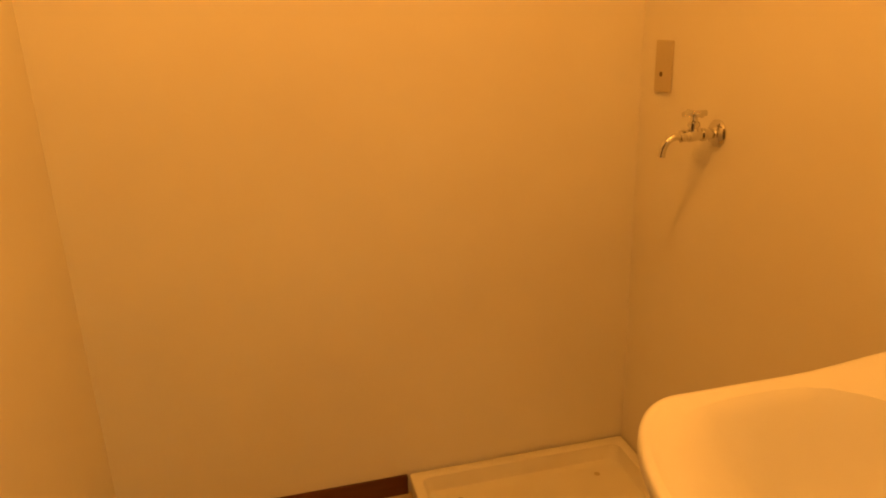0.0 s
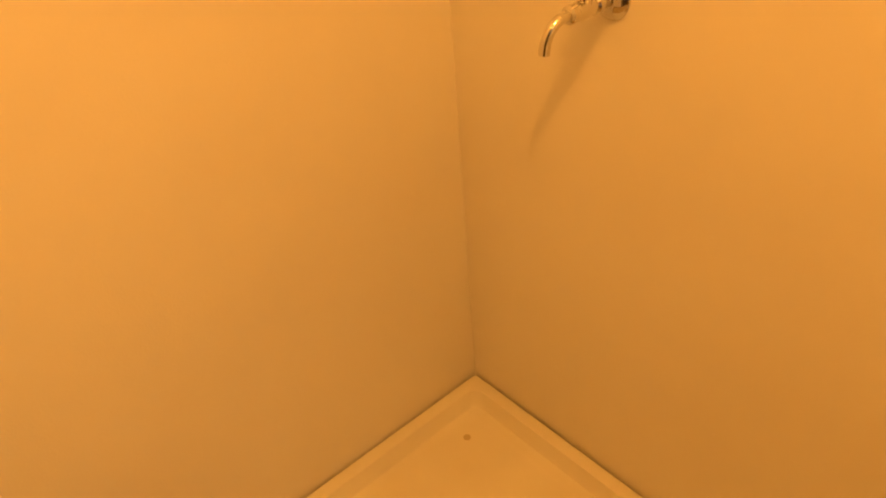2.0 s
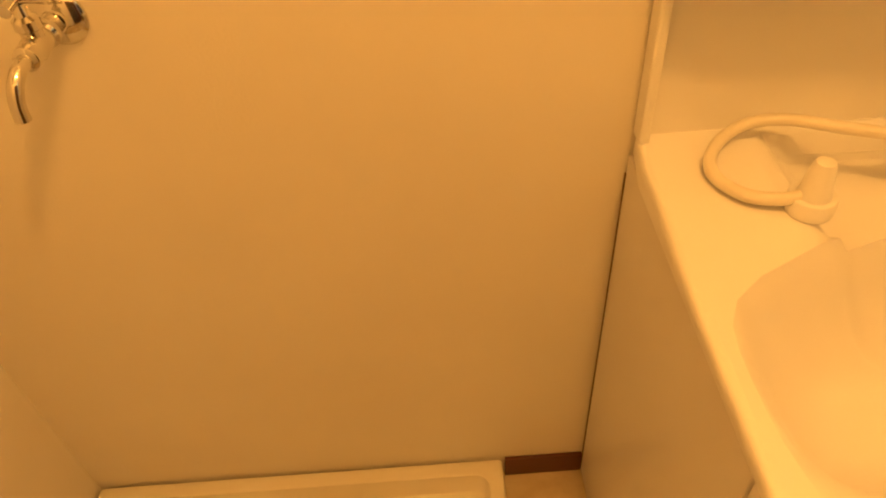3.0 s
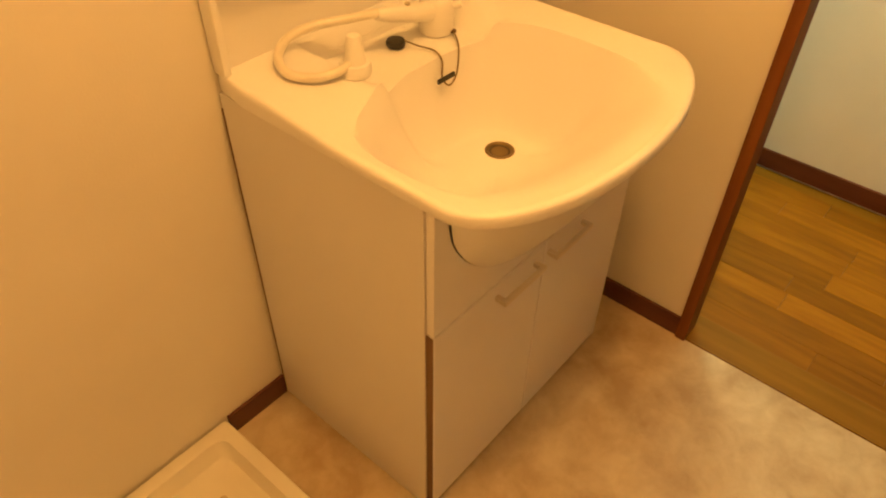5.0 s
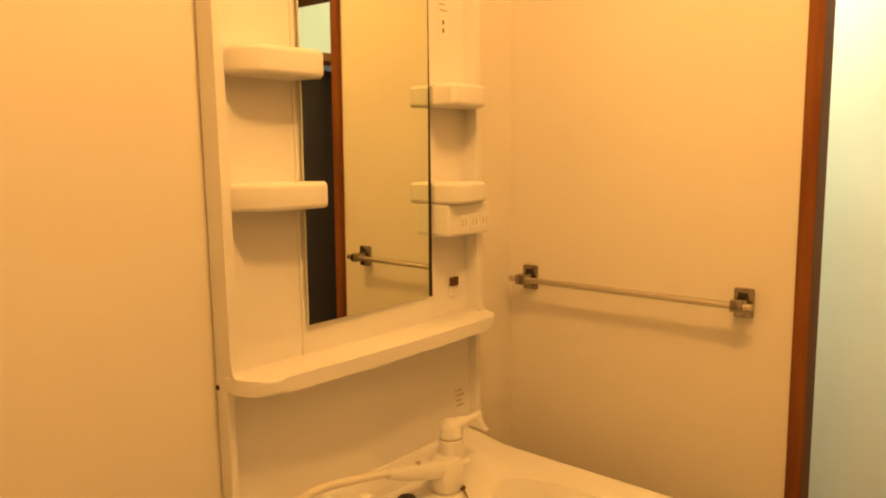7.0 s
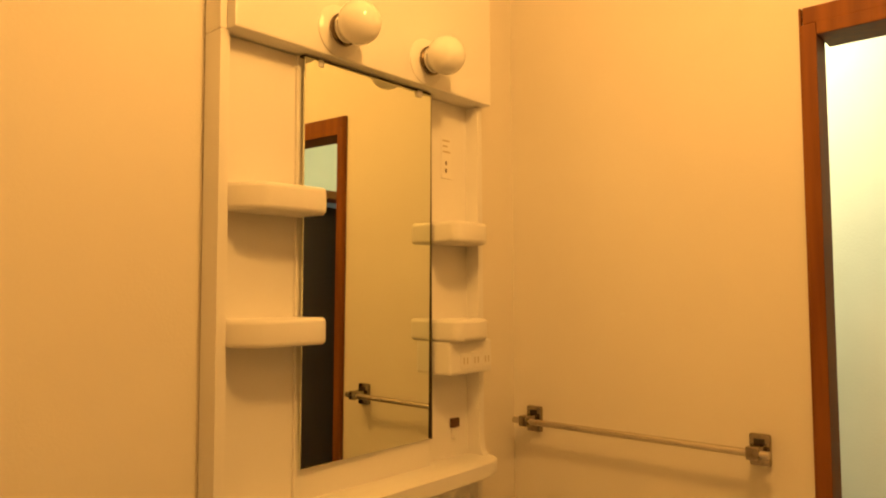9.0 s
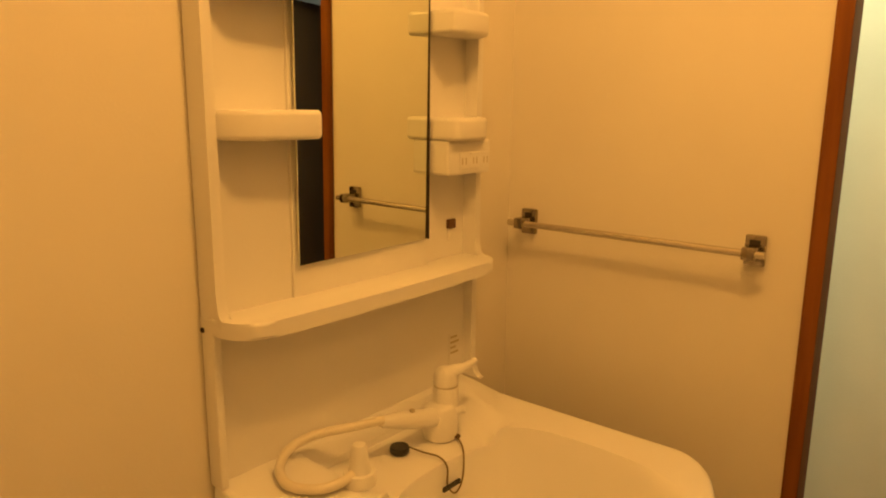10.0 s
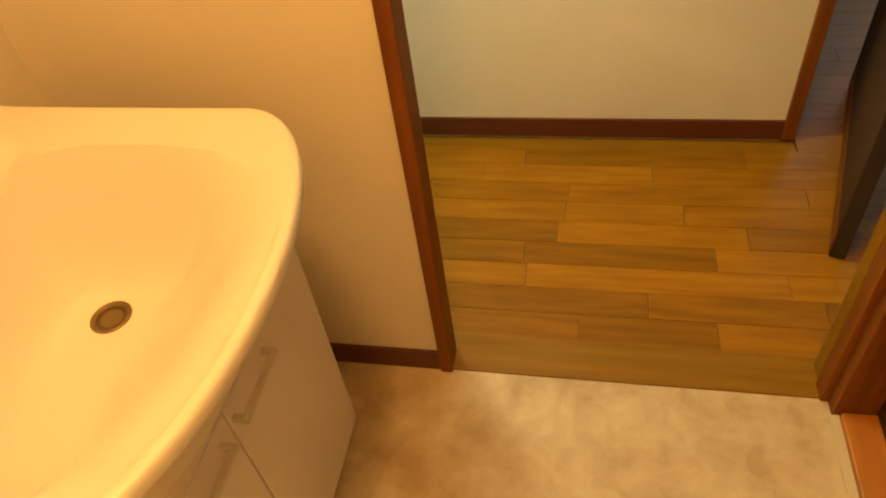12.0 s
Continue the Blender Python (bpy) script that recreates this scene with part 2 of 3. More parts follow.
# hall
structure("hall_wall_east", box(HALL_X, HALL_X + 0.1, -1.427, 1.2, -0.03, TOP), HALL_PAPER, "pale wallpapered hall wall", "wall")
structure("hall_wall_north", box(EAST + WALL, HALL_X, 1.1, 1.2, -0.03, TOP), HALL_PAPER, "pale wallpapered end wall of hall", "wall")
structure("hall_wall_west", box(EAST + 0.06, EAST + WALL, 0.1, 1.1, -0.03, TOP), HALL_PAPER, "pale wallpapered hall wall", "wall")
structure("hall_wall_south", box(EAST + WALL, 4.9, -3.0, -2.9, -0.03, TOP), HALL_PAPER, "pale wallpapered far wall", "wall")
structure("room_wall_east", box(4.9, 5.0, -3.9, 0.0, -0.03, TOP), HALL_PAPER, "pale wallpapered wall of the next room", "wall")
structure("room_wall_north", box(HALL_X + 0.1, 4.9, -0.1, 0.0, -0.03, TOP), HALL_PAPER, "pale wallpapered wall of the next room", "wall")
structure("hall_ceiling", box(EAST, 5.0, -4.0, 1.2, TOP + 0.001, TOP + 0.08), CEILING, "white papered hall ceiling", "ceiling")

# skirtings, 60 mm high
structure("baseboard_west", box(0, 0.008, SOUTH + 0.001, -0.656, 0, 0.060, 0.0015), SKIRT, "dark brown wooden skirting", "skirting")
structure("baseboard_north", box(0.802, 0.953, -0.008, 0, 0, 0.060, 0.0015), SKIRT, "dark brown wooden skirting", "skirting")
structure("baseboard_east", box(EAST - 0.008, EAST, OPEN_N + 0.0056, -0.001, 0, 0.060, 0.0015), SKIRT, "dark brown wooden skirting", "skirting")
structure("baseboard_south", box(0.009, 0.82, SOUTH, SOUTH + 0.008, 0, 0.060, 0.0015), SKIRT, "dark brown wooden skirting", "skirting")
structure("hall_baseboard", box(HALL_X - 0.009, HALL_X, -1.427, 1.1, 0, 0.062, 0.0015), SKIRT, "dark brown hall skirting", "skirting")
structure("hall_corner_trim", box(HALL_X - 0.012, HALL_X + 0.112, -1.462, -1.427, 0, TOP, 0.003), CASING, "brown wooden trim at the end of the hall wall", "trim")

# doorway from the hall to the next room
structure("hall_lintel", box(EAST + WALL, HALL_X, -1.530, -1.430, 1.800, TOP), HALL_PAPER, "pale wallpapered wall above the far doorway", "wall")
structure("hall_head_trim", box(EAST + WALL + 0.001, HALL_X - 0.013, -1.540, -1.422, 1.765, 1.7995, 0.003), CASING, "brown wooden head of the far doorway", "trim")

# doorway frame
frame_ob = tagged(thing("doorway_frame", "reddish-brown wooden doorway frame, door standing open", "door frame"), kind="structure")
part("casing", box(EAST - 0.012, EAST, OPEN_N + 0.0021, OPEN_N + 0.0055, 0, HEAD + 0.03, 0.001), CASING, frame_ob)
part("casing", box(EAST - 0.012, EAST, OPEN_S, OPEN_N, HEAD, HEAD + 0.03, 0.003), CASING, frame_ob)
part("jamb", box(EAST - 0.014, EAST + 0.046, OPEN_N - 0.021, OPEN_N + 0.002, 0, HEAD, 0.002), CASING, frame_ob)
part("jamb", box(EAST - 0.012, EAST + 0.030, OPEN_S - 0.012, OPEN_S + 0.016, 0, HEAD, 0.003), CASING, frame_ob)
part("jamb_groove", box(EAST + 0.0302, EAST + 0.039, OPEN_S - 0.012, OPEN_S + 0.004, 0, HEAD), DARK, frame_ob, "dark groove for the door seal")
# paler wood here stands for hall light falling on the jamb's reveal
part("jamb_stop", box(EAST + 0.0392, EAST + WALL + 0.012, OPEN_S - 0.012, OPEN_S + 0.011, 0, HEAD, 0.002), SILL, frame_ob, "stop strip, oak-coloured to show the hall light on the reveal")
part("head", box(EAST - 0.013, EAST + WALL + 0.01, OPEN_S, OPEN_N - 0.0212, HEAD - 0.020, HEAD + 0.002, 0.002), CASING, frame_ob)
structure("sill", box(EAST - 0.006, EAST + 0.093, OPEN_S - 0.01, OPEN_N + 0.0, -0.02, 0.004, 0.002), SILL, "oak-coloured wooden door sill", "sill")

# second door in the south wall
second = tagged(thing("door_1", "dark brown wooden door in reddish frame, closed", "door"), kind="structure")
part("jamb", box(0.82, 0.86, SOUTH - 0.10, SOUTH + 0.012, 0, 1.90, 0.003), CASING, second)
part("jamb", box(1.672, EAST - 0.001, SOUTH - 0.10, SOUTH + 0.0105, 0, 1.90, 0.003), CASING, second)
part("head", box(0.86, 1.672, SOUTH - 0.10, SOUTH + 0.012, 1.86, 1.90, 0.003), CASING, second)
part("leaf", box(0.862, 1.670, SOUTH - 0.095, SOUTH - 0.065, 0.022, 1.858, 0.002), DOOR_WOOD, second)
part("threshold", box(0.862, 1.670, SOUTH - 0.10, SOUTH - 0.004, 0.0, 0.018, 0.003), THRESHOLD, second, "orange varnished threshold board")
structure("floor_edging", box(0.862, 1.671, SOUTH - 0.003, SOUTH + 0.016, 0, 0.006, 0.001), PLATE, "beige metal floor edging strip", "trim")

# door at the end of the hall, standing ajar
leaf = thing("hall_door", "dark brown wooden door standing ajar at the end of the hall", "door", place=(2.832, -1.658, 0))
leaf.rotation_euler = (0, 0, radians(165))
part("leaf", box(0.0, 0.752, 0.0, 0.035, 0.006, 1.750, 0.002), DOOR_WOOD, leaf)
part("edge_strip", box(0.7521, 0.7545, 0.001, 0.034, 0.006, 1.750, 0.0005), DARK, leaf, "dark edge of the door leaf")
# thin reddish-brown band on the lowest part of the leaf's face
part("bottom_band", box(0.004, 0.748, -0.0015, -0.0001, 0.010, 0.075, 0.0005, 1), CASING, leaf, "reddish-brown band along the foot of the leaf")

# ---- washing machine tray ----
tray = thing("washing_machine_tray", "white plastic washing machine tray, empty, in the wall corner", "drain pan")
TX0, TX1, TY0, TY1, TZ = 0.006, 0.796, -0.652, -0.006, 0.064


def rounded(x0, x1, y0, y1, r, n=6):
    pts = []
    for cx, cy, a0 in ((x1 - r, y1 - r, 0), (x0 + r, y1 - r, 90), (x0 + r, y0 + r, 180), (x1 - r, y0 + r, 270)):
        for k in range(n + 1):
            a = radians(a0 + 90 * k / n)
            pts.append((cx + r * math.cos(a), cy + r * math.sin(a)))
    return pts


def stacked(rings):
    """Skins a stack of equal-length loops of (x, y, z); closes the last."""
    bm = bmesh.new()
    loops = [[bm.verts.new(p) for p in ring] for ring in rings]
    for a, b in zip(loops, loops[1:]):
        for i in range(len(a)):
            j = (i + 1) % len(a)
            bm.faces.new((a[i], a[j], b[j], b[i]))
    bm.faces.new(loops[-1])
    return bm


def loop(inset, r, z):
    return [(x, y, z) for x, y in rounded(TX0 + inset, TX1 - inset, TY0 + inset, TY1 - inset, r)]


part("pan", stacked([loop(0.004, 0.006, 0.0), loop(0.0, 0.008, TZ - 0.006), loop(0.002, 0.008, TZ - 0.001), loop(0.005, 0.008, TZ), loop(0.026, 0.022, TZ),
                     loop(0.030, 0.026, TZ - 0.002), loop(0.037, 0.03, TZ - 0.034), loop(0.042, 0.032, TZ - 0.042), loop(0.060, 0.04, TZ - 0.045),
                     loop(0.070, 0.042, TZ - 0.043), loop(0.080, 0.05, TZ - 0.042)]), TRAY, tray, smooth=True)
part("drain_cap", lathe([(0.028, 0), (0.028, 0.004), (0.022, 0.006), (0.004, 0.006)], Matrix.Translation((0.40, -0.50, TZ - 0.0425)), 24), TRAY, tray)
for x, y in ((0.10, -0.53), (0.105, -0.13), (0.69, -0.13)):
    part("screw", lathe([(0.009, 0), (0.008, 0.0015), (0.003, 0.002)], Matrix.Translation((x, y, TZ - 0.0425)), 14), PLATE, tray, "dull screw head")

# ---- wall tap for the washing machine ----
tap = thing("wall_tap", "chrome wall tap with cross handle and bent spout", "tap", place=(0.334, 0, 1.011))
T90 = Matrix.Rotation(radians(90), 4, "X")
part("flange", lathe([(0.030, 0.0), (0.030, 0.003), (0.024, 0.009), (0.013, 0.012), (0.012, 0.014)], T90, 28), CHROME, tap, smooth=True)
part("body", join(lathe([(0.0105, 0.01), (0.0105, 0.03), (0.014, 0.033), (0.014, 0.040), (0.011, 0.043), (0.0125, 0.055), (0.0135, 0.07), (0.010, 0.078), (0.0125, 0.08), (0.0125, 0.090), (0.009, 0.092)], T90, 20),
                  lathe([(0.0105, 0.0), (0.0105, 0.016), (0.013, 0.018), (0.013, 0.027), (0.008, 0.031), (0.006, 0.042)], Matrix.Translation((0, -0.060, 0)), 18)), CHROME, tap, smooth=True)
part("handle", join(tube([(-0.027, -0.060, 0.046), (0, -0.060, 0.047), (0.027, -0.060, 0.046)], [0.0065, 0.005, 0.0065], 10, 3),
                    tube([(0, -0.033, 0.046), (0, -0.060, 0.047), (0, -0.087, 0.046)], [0.0065, 0.005, 0.0065], 10, 3)), CHROME, tap, "chrome cross handle", smooth=True)
part("spout", tube([(0, -0.088, 0.0), (-0.002, -0.105, -0.002), (-0.005, -0.118, -0.012), (-0.008, -0.124, -0.027), (-0.009, -0.126, -0.043)], [0.0075, 0.0075, 0.0075, 0.0075, 0.008], 14, 5), CHROME, tap, smooth=True)

plate = thing("wall_plate", "beige plastic blank wall plate with an earth hole", "wall plate", place=(0.110, 0, 1.138))
part("cover", box(-0.035, 0.035, -0.007, 0, -0.060, 0.060, 0.003), PLATE, plate)
part("earth_hole", lathe([(0.006, 0), (0.006, 0.0085), (0.002, 0.009)], Matrix.Translation((-0.005, 0, -0.018)) @ T90, 12), BROWN_PRINT, plate, "dark earth terminal hole")

# ---- vanity base: cabinet ----
VX0, VX1, VF = 0.955, 1.560, -0.437
cab = thing("vanity_cabinet", "white two-door vanity cabinet under the basin", "cabinet")
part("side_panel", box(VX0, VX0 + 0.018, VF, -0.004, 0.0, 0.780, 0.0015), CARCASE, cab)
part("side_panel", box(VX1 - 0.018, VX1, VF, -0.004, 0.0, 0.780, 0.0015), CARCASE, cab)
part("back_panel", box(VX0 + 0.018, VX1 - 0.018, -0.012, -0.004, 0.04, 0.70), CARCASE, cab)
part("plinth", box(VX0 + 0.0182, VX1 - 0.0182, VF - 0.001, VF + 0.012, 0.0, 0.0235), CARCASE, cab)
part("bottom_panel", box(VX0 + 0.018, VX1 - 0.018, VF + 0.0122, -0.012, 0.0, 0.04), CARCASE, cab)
MID = (VX0 + VX1) / 2


def apron_low(s):
    """Lower edge of the bowl's apron on the cabinet front."""
    return 0.781 - 0.226 * max(1 - abs(s) ** 2.4, 0) ** 0.5


def front_panel_mesh():
    """Front board with its top cut out round the apron."""
    xs = [VX0 + 0.004] + [MID + 0.276 * k / 24 for k in range(-24, 25)] + [VX1 - 0.002]
    bm = bmesh.new()
    cols = []
    for x in xs:
        top = min(0.780, apron_low((x - MID) / 0.276) - 0.0008)
        cols.append([bm.verts.new((x, y, z)) for y in (VF - 0.016, VF - 0.001) for z in (0.533, top)])
    for a, b in zip(cols, cols[1:]):
        for i, j in ((0, 1), (1, 3), (3, 2), (2, 0)):
            bm.faces.new((a[i], a[j], b[j], b[i]))
    for c in (cols[0], cols[-1]):
        bm.faces.new((c[0], c[1], c[3], c[2]))
    return bm


part("front_panel", front_panel_mesh(), FRONT, cab)
for x0, x1, h0, h1 in ((VX0 + 0.004, MID - 0.0015, 1.112, 1.232), (MID + 0.0015, VX1 - 0.002, 1.264, 1.384)):
    d = part("door", box(x0, x1, VF - 0.017, VF - 0.001, 0.024, 0.529, 0.002), FRONT, cab)
    part("handle", join(box(h0, h1, VF - 0.040, VF - 0.031, 0.492, 0.504, 0.003), box(h0, h0 + 0.010, VF - 0.036, VF - 0.016, 0.493, 0.503, 0.002),
                        box(h1 - 0.010, h1, VF - 0.036, VF - 0.016, 0.493, 0.503, 0.002)), HANDLE, d, "pale plastic bar handle")
part("door_gap", box(VX0 + 0.0022, VX0 + 0.0037, VF - 0.015, VF - 0.001, 0.008, 0.529), GAP, cab, "dark gap beside the door")
part("edge_strip", box(VX0 - 0.0014, VX0 - 0.0002, -0.0065, -0.0035, 0.0, 0.752), GAP, cab, "dark gap along the wall")

# ---- basin with counter ----
CZ = 0.815                                   # top of the counter
CX0, CX1 = 0.950, 1.543
CCX, CHW = (CX0 + CX1) / 2, (CX1 - CX0) / 2
DRAIN = (1.350, -0.274)


def smooth_step(t):
    t = min(max(t, 0), 1)
    return t * t * (3 - 2 * t)


def front(s):
    return -0.468 - 0.137 * (1 - abs(s) ** 2.05) ** 0.5


outline = [(CX0 + 0.010 * (1 - smooth_step(k / 2)), -0.004 - 0.464 * k / 14) for k in range(14)]
for k in range(61):
    s = -math.cos(math.pi * k / 60)
    outline.append((CCX + CHW * s, front(s)))
outline += [(CX1, -0.468 + 0.464 * k / 14) for k in range(1, 15)]
outline += [(CX1 - (CX1 - CX0) * k / 30, -0.004) for k in range(1, 30)]


def bowl_edge(x, y, grow=1.0):
    """Where the line from the drain to (x, y) leaves the bowl's mouth."""
    dx, dy = x - DRAIN[0], y - DRAIN[1]
    n = math.hypot(dx, dy)
    dx, dy = dx / n, dy / n
    lo, hi = 0.0, 0.6
    for _ in range(30):
        t = (lo + hi) / 2
        px, py = DRAIN[0] + dx * t, DRAIN[1] + dy * t
        ax = (0.262 if px < 1.238 else 0.226) * grow
        ay, p = ((0.225, 2.5) if py < -0.36 else (0.195 - 0.052 * (1 - smooth(1.03, 1.24, px)), 3.4))
        inside = abs((px - 1.238) / ax) ** 3.2 + abs((py + 0.36) / ay / grow) ** p < 1
        lo, hi = (t, hi) if inside else (lo, t)
    t = min(lo, n * 0.945)
    return DRAIN[0] + dx * t, DRAIN[1] + dy * t


def smooth(a, b, x):
    t = min(max((x - a) / (b - a), 0), 1)
    return t * t * (3 - 2 * t)


def deck_dip(x, y):
    """The soap ledge behind the bowl lies a little lower than the counter."""
    return 0.045 * smooth(1.095, 1.145, x) * (1 - smooth(1.39, 1.47, x)) * smooth(-0.205, -0.185, y) * (1 - smooth(-0.035, -0.022, y))


def rim_drop(x, y):
    """The rim falls a little from the back of the counter to the front, sooner on the east side."""
    east_side = smooth(1.40, 1.54, x)
    return 0.014 * (1 - smooth(-0.30 + 0.18 * east_side, -0.10 + 0.09 * east_side, y))


def basin_mesh():
    rings = []
    for inset, up in ((0.030, 0.0), (0.003, 0.0), (0.0006, 0.03), (0.0, 0.10), (0.0003, 0.60), (0.0015, 0.80), (0.0035, 0.92), (0.007, 0.985), (0.013, 1.0)):
        ring = []
        for x, y in outline:
            dx, dy = CCX - x, -0.28 - y
            n = math.hypot(dx, dy)
            ring.append((x + dx / n * inset, min(y + dy / n * inset, -0.004), 0.781 + (CZ - rim_drop(x, y) - 0.781) * up))
        rings.append(ring)
    top = rings[-1]
    mouth = [bowl_edge(x, y) for x, y in outline]
    for k in range(1, 17):
        f = k / 16
        ring = []
        for (x, y, z), (mx, my) in zip(top, mouth):
            px, py = x + (mx - x) * f, y + (my - y) * f
            lip = 0.004 * f
            ring.append((px, py, CZ - rim_drop(x, y) - lip - deck_dip(px, py)))
        rings.append(ring)
    for k in range(1, 25):
        f = k / 24
        ring = []
        for (mx, my), (ox, oy, _) in zip(mouth, top):
            n = math.hypot(mx - DRAIN[0], my - DRAIN[1])
            r = (n + (0.024 - n) * f) / n
            px, py = DRAIN[0] + (mx - DRAIN[0]) * r, DRAIN[1] + (my - DRAIN[1]) * r
            first = 0.004 + deck_dip(mx, my) + rim_drop(ox, oy)
            ledge = smooth(1.06, 1.16, mx) * (1 - smooth(1.36, 1.52, mx)) * smooth(-0.32, -0.17, my)
            fore = 1 - smooth(-0.56, -0.40, my)
            west = (1 - smooth(0.99, 1.12, mx)) * smooth(-0.52, -0.34, my)
            steep = 4.7 - 2.0 * fore + 1.4 * ledge + 3.4 * west
            ease = 1.38 + 0.25 * fore - 0.22 * ledge + 0.06 * west
            ring.append((px, py, CZ - first - (0.224 - first) * (1 - (1 - f ** ease * 0.985) ** steep)))
        rings.append(ring)
    hole = rings[-1]
    rings.append([(DRAIN[0] + (x - DRAIN[0]) * 0.97, DRAIN[1] + (y - DRAIN[1]) * 0.97, z - 0.030) for x, y, z in hole])
    return stacked(rings)


basin = thing("wash_basin", "white moulded basin and counter with rounded front", "basin")
part("bowl", basin_mesh(), CERAMIC, basin, smooth=True)


def apron_mesh():
    """The bowl's underside, bulging through the cabinet front."""
    bm = bmesh.new()
    rows, n = 14, 44
    grid = []
    for j in range(rows + 1):
        v = j / rows
        row = []
        for i in range(n + 1):
            s = -1 + 2 * i / n
            x = MID + 0.2752 * s
            zb = apron_low(s)
            z = 0.781 + (zb - 0.781) * v
            yt = front(max(-0.999, min(0.999, (x - CCX) / CHW))) + 0.010
            y = VF - 0.019 + (yt - VF + 0.019) * (1 - v) ** 0.85
            row.append(bm.verts.new((x, y, z)))
        grid.append(row)
    for a, b in zip(grid, grid[1:]):
        for i in range(n):
            bm.faces.new((a[i], a[i + 1], b[i + 1], b[i]))
    bmesh.ops.remove_doubles(bm, verts=bm.verts, dist=0.0002)
    return bm


part("apron", apron_mesh(), CERAMIC, basin, smooth=True)
part("drain_ring", lathe([(0.0285, 0.0), (0.0285, 0.003), (0.026, 0.0045), (0.021, 0.002), (0.019, -0.006), (0.004, -0.008)], Matrix.Translation((*DRAIN, CZ - 0.226)), 32), DRAIN_METAL, basin, "dull metal drain ring", smooth=True)
part("strainer", join(lathe([(0.0225, -0.0060), (0.0215, 0.0006), (0.017, 0.0008), (0.013, -0.002), (0.004, -0.0022)], Matrix.Translation((*DRAIN, CZ - 0.226)), 24), box(DRAIN[0] - 0.016, DRAIN[0] + 0.016, DRAIN[1] - 0.002, DRAIN[1] + 0.002, CZ - 0.231, CZ - 0.228), box(DRAIN[0] - 0.002, DRAIN[0] + 0.002, DRAIN[1] - 0.016, DRAIN[1] + 0.016, CZ - 0.231, CZ - 0.228)), STRAINER, basin, "dark drain strainer")

# backsplash between counter and mirror unit
splash = thing("backsplash", "white plastic backsplash panel behind the basin", "backsplash")
part("panel", box(VX0 + 0.014, VX1 - 0.014, -0.012, -0.002, CZ - 0.002, 1.056), PLASTIC, splash)
part("side_strip", box(VX0 + 0.0008, VX0 + 0.014, -0.032, -0.002, CZ - 0.002, 1.058, 0.004), PLASTIC, splash)


def flare(x0, x1):
    """Right edge of the panel, sweeping forward on to the counter."""
    prof = [(-0.002, 1.058), (-0.032, 1.058), (-0.032, 0.862)]
    for k in range(1, 9):
        a = radians(90 * k / 8)
        prof.append((-0.032 - 0.024 * (1 - math.cos(a)), 0.862 - 0.048 * math.sin(a)))
    prof.append((-0.002, CZ - 0.001))
    bm = bmesh.new()
    lo = [bm.verts.new((x0, y, z)) for y, z in prof]
    hi = [bm.verts.new((x1, y, z)) for y, z in prof]
    bm.faces.new(lo)
    bm.faces.new(hi[::-1])
    for i in range(len(prof)):
        j = (i + 1) % len(prof)
        bm.faces.new((lo[i], lo[j], hi[j], hi[i]))
    return bm


part("side_strip", flare(VX1 - 0.016, VX1 - 0.0008), PLASTIC, splash, smooth=True)

# ---- faucet ----
FX, FY, FZ = 1.357, -0.104, CZ - 0.045
fau = thing("basin_faucet", "white plastic single-lever faucet with pull-out hose spout", "faucet", place=(FX, FY, FZ))
part("base", lathe([(0.0300, 0.0), (0.0325, 0.010), (0.0335, 0.026), (0.0325, 0.046), (0.029, 0.058), (0.021, 0.064)], Matrix.Translation((0.008, 0.004, 0)), 32), PLASTIC, fau, smooth=True)
part("column", lathe([(0.0245, 0.056), (0.0235, 0.090), (0.0215, 0.092), (0.0215, 0.094), (0.0235, 0.096), (0.0225, 0.112), (0.019, 0.121), (0.012, 0.127), (0.004, 0.129)], Matrix.Translation((0.026, 0.006, 0)), 28), PLASTIC, fau, smooth=True)
part("lever", tube([(0.022, 0.004, 0.114), (0.036, -0.006, 0.121), (0.050, -0.016, 0.125), (0.062, -0.026, 0.133), (0.069, -0.032, 0.139)], [0.017, 0.012, 0.008, 0.0065, 0.0055], 14, 5), PLASTIC, fau, smooth=True)
part("joint", lathe([(0.0221, 0.0), (0.0221, 0.0018)], Matrix.Translation((0.026, 0.006, 0.0922)), 28), GREY_PRINT, fau, "grey joint line")
part("cross_nub", lathe([(0.007, 0.0), (0.007, 0.030), (0.004, 0.033)], Matrix.Translation((0.014, -0.010, 0.045)) @ Matrix.Rotation(radians(75), 4, Vector((1, 1, 0))), 14), PLASTIC, fau, smooth=True)
part("hand_spout", tube([(-0.010, 0.000, 0.044), (-0.060, 0.004, 0.056), (-0.105, 0.008, 0.068), (-0.140, 0.008, 0.078)], [0.0175, 0.0165, 0.0145, 0.0085], 18, 6), PLASTIC, fau, smooth=True)
part("button", lathe([(0.005, 0), (0.005, 0.004), (0.002, 0.005)], Matrix.Translation((-0.070, 0.002, 0.074)), 12), GREY_PRINT, fau, "small grey button")
part("ring", lathe([(0.006, 0), (0.007, 0.002), (0.006, 0.004)], Matrix.Translation((0.020, -0.026, 0.002)), 12), BROWN_PRINT, fau, "dark chain eyelet")
hose = thing("faucet_hose", "cream plastic shower hose looped on the counter", "hose")
part("tube", tube([(1.222, -0.097, 0.850), (1.166, -0.074, 0.850), (1.115, -0.047, 0.847), (1.072, -0.040, 0.838), (1.034, -0.064, 0.829), (1.018, -0.106, 0.8245),
                   (1.038, -0.146, 0.8245), (1.074, -0.162, 0.828), (1.103, -0.163, 0.836)], 0.0075, 12, 6), HOSE, hose, smooth=True)
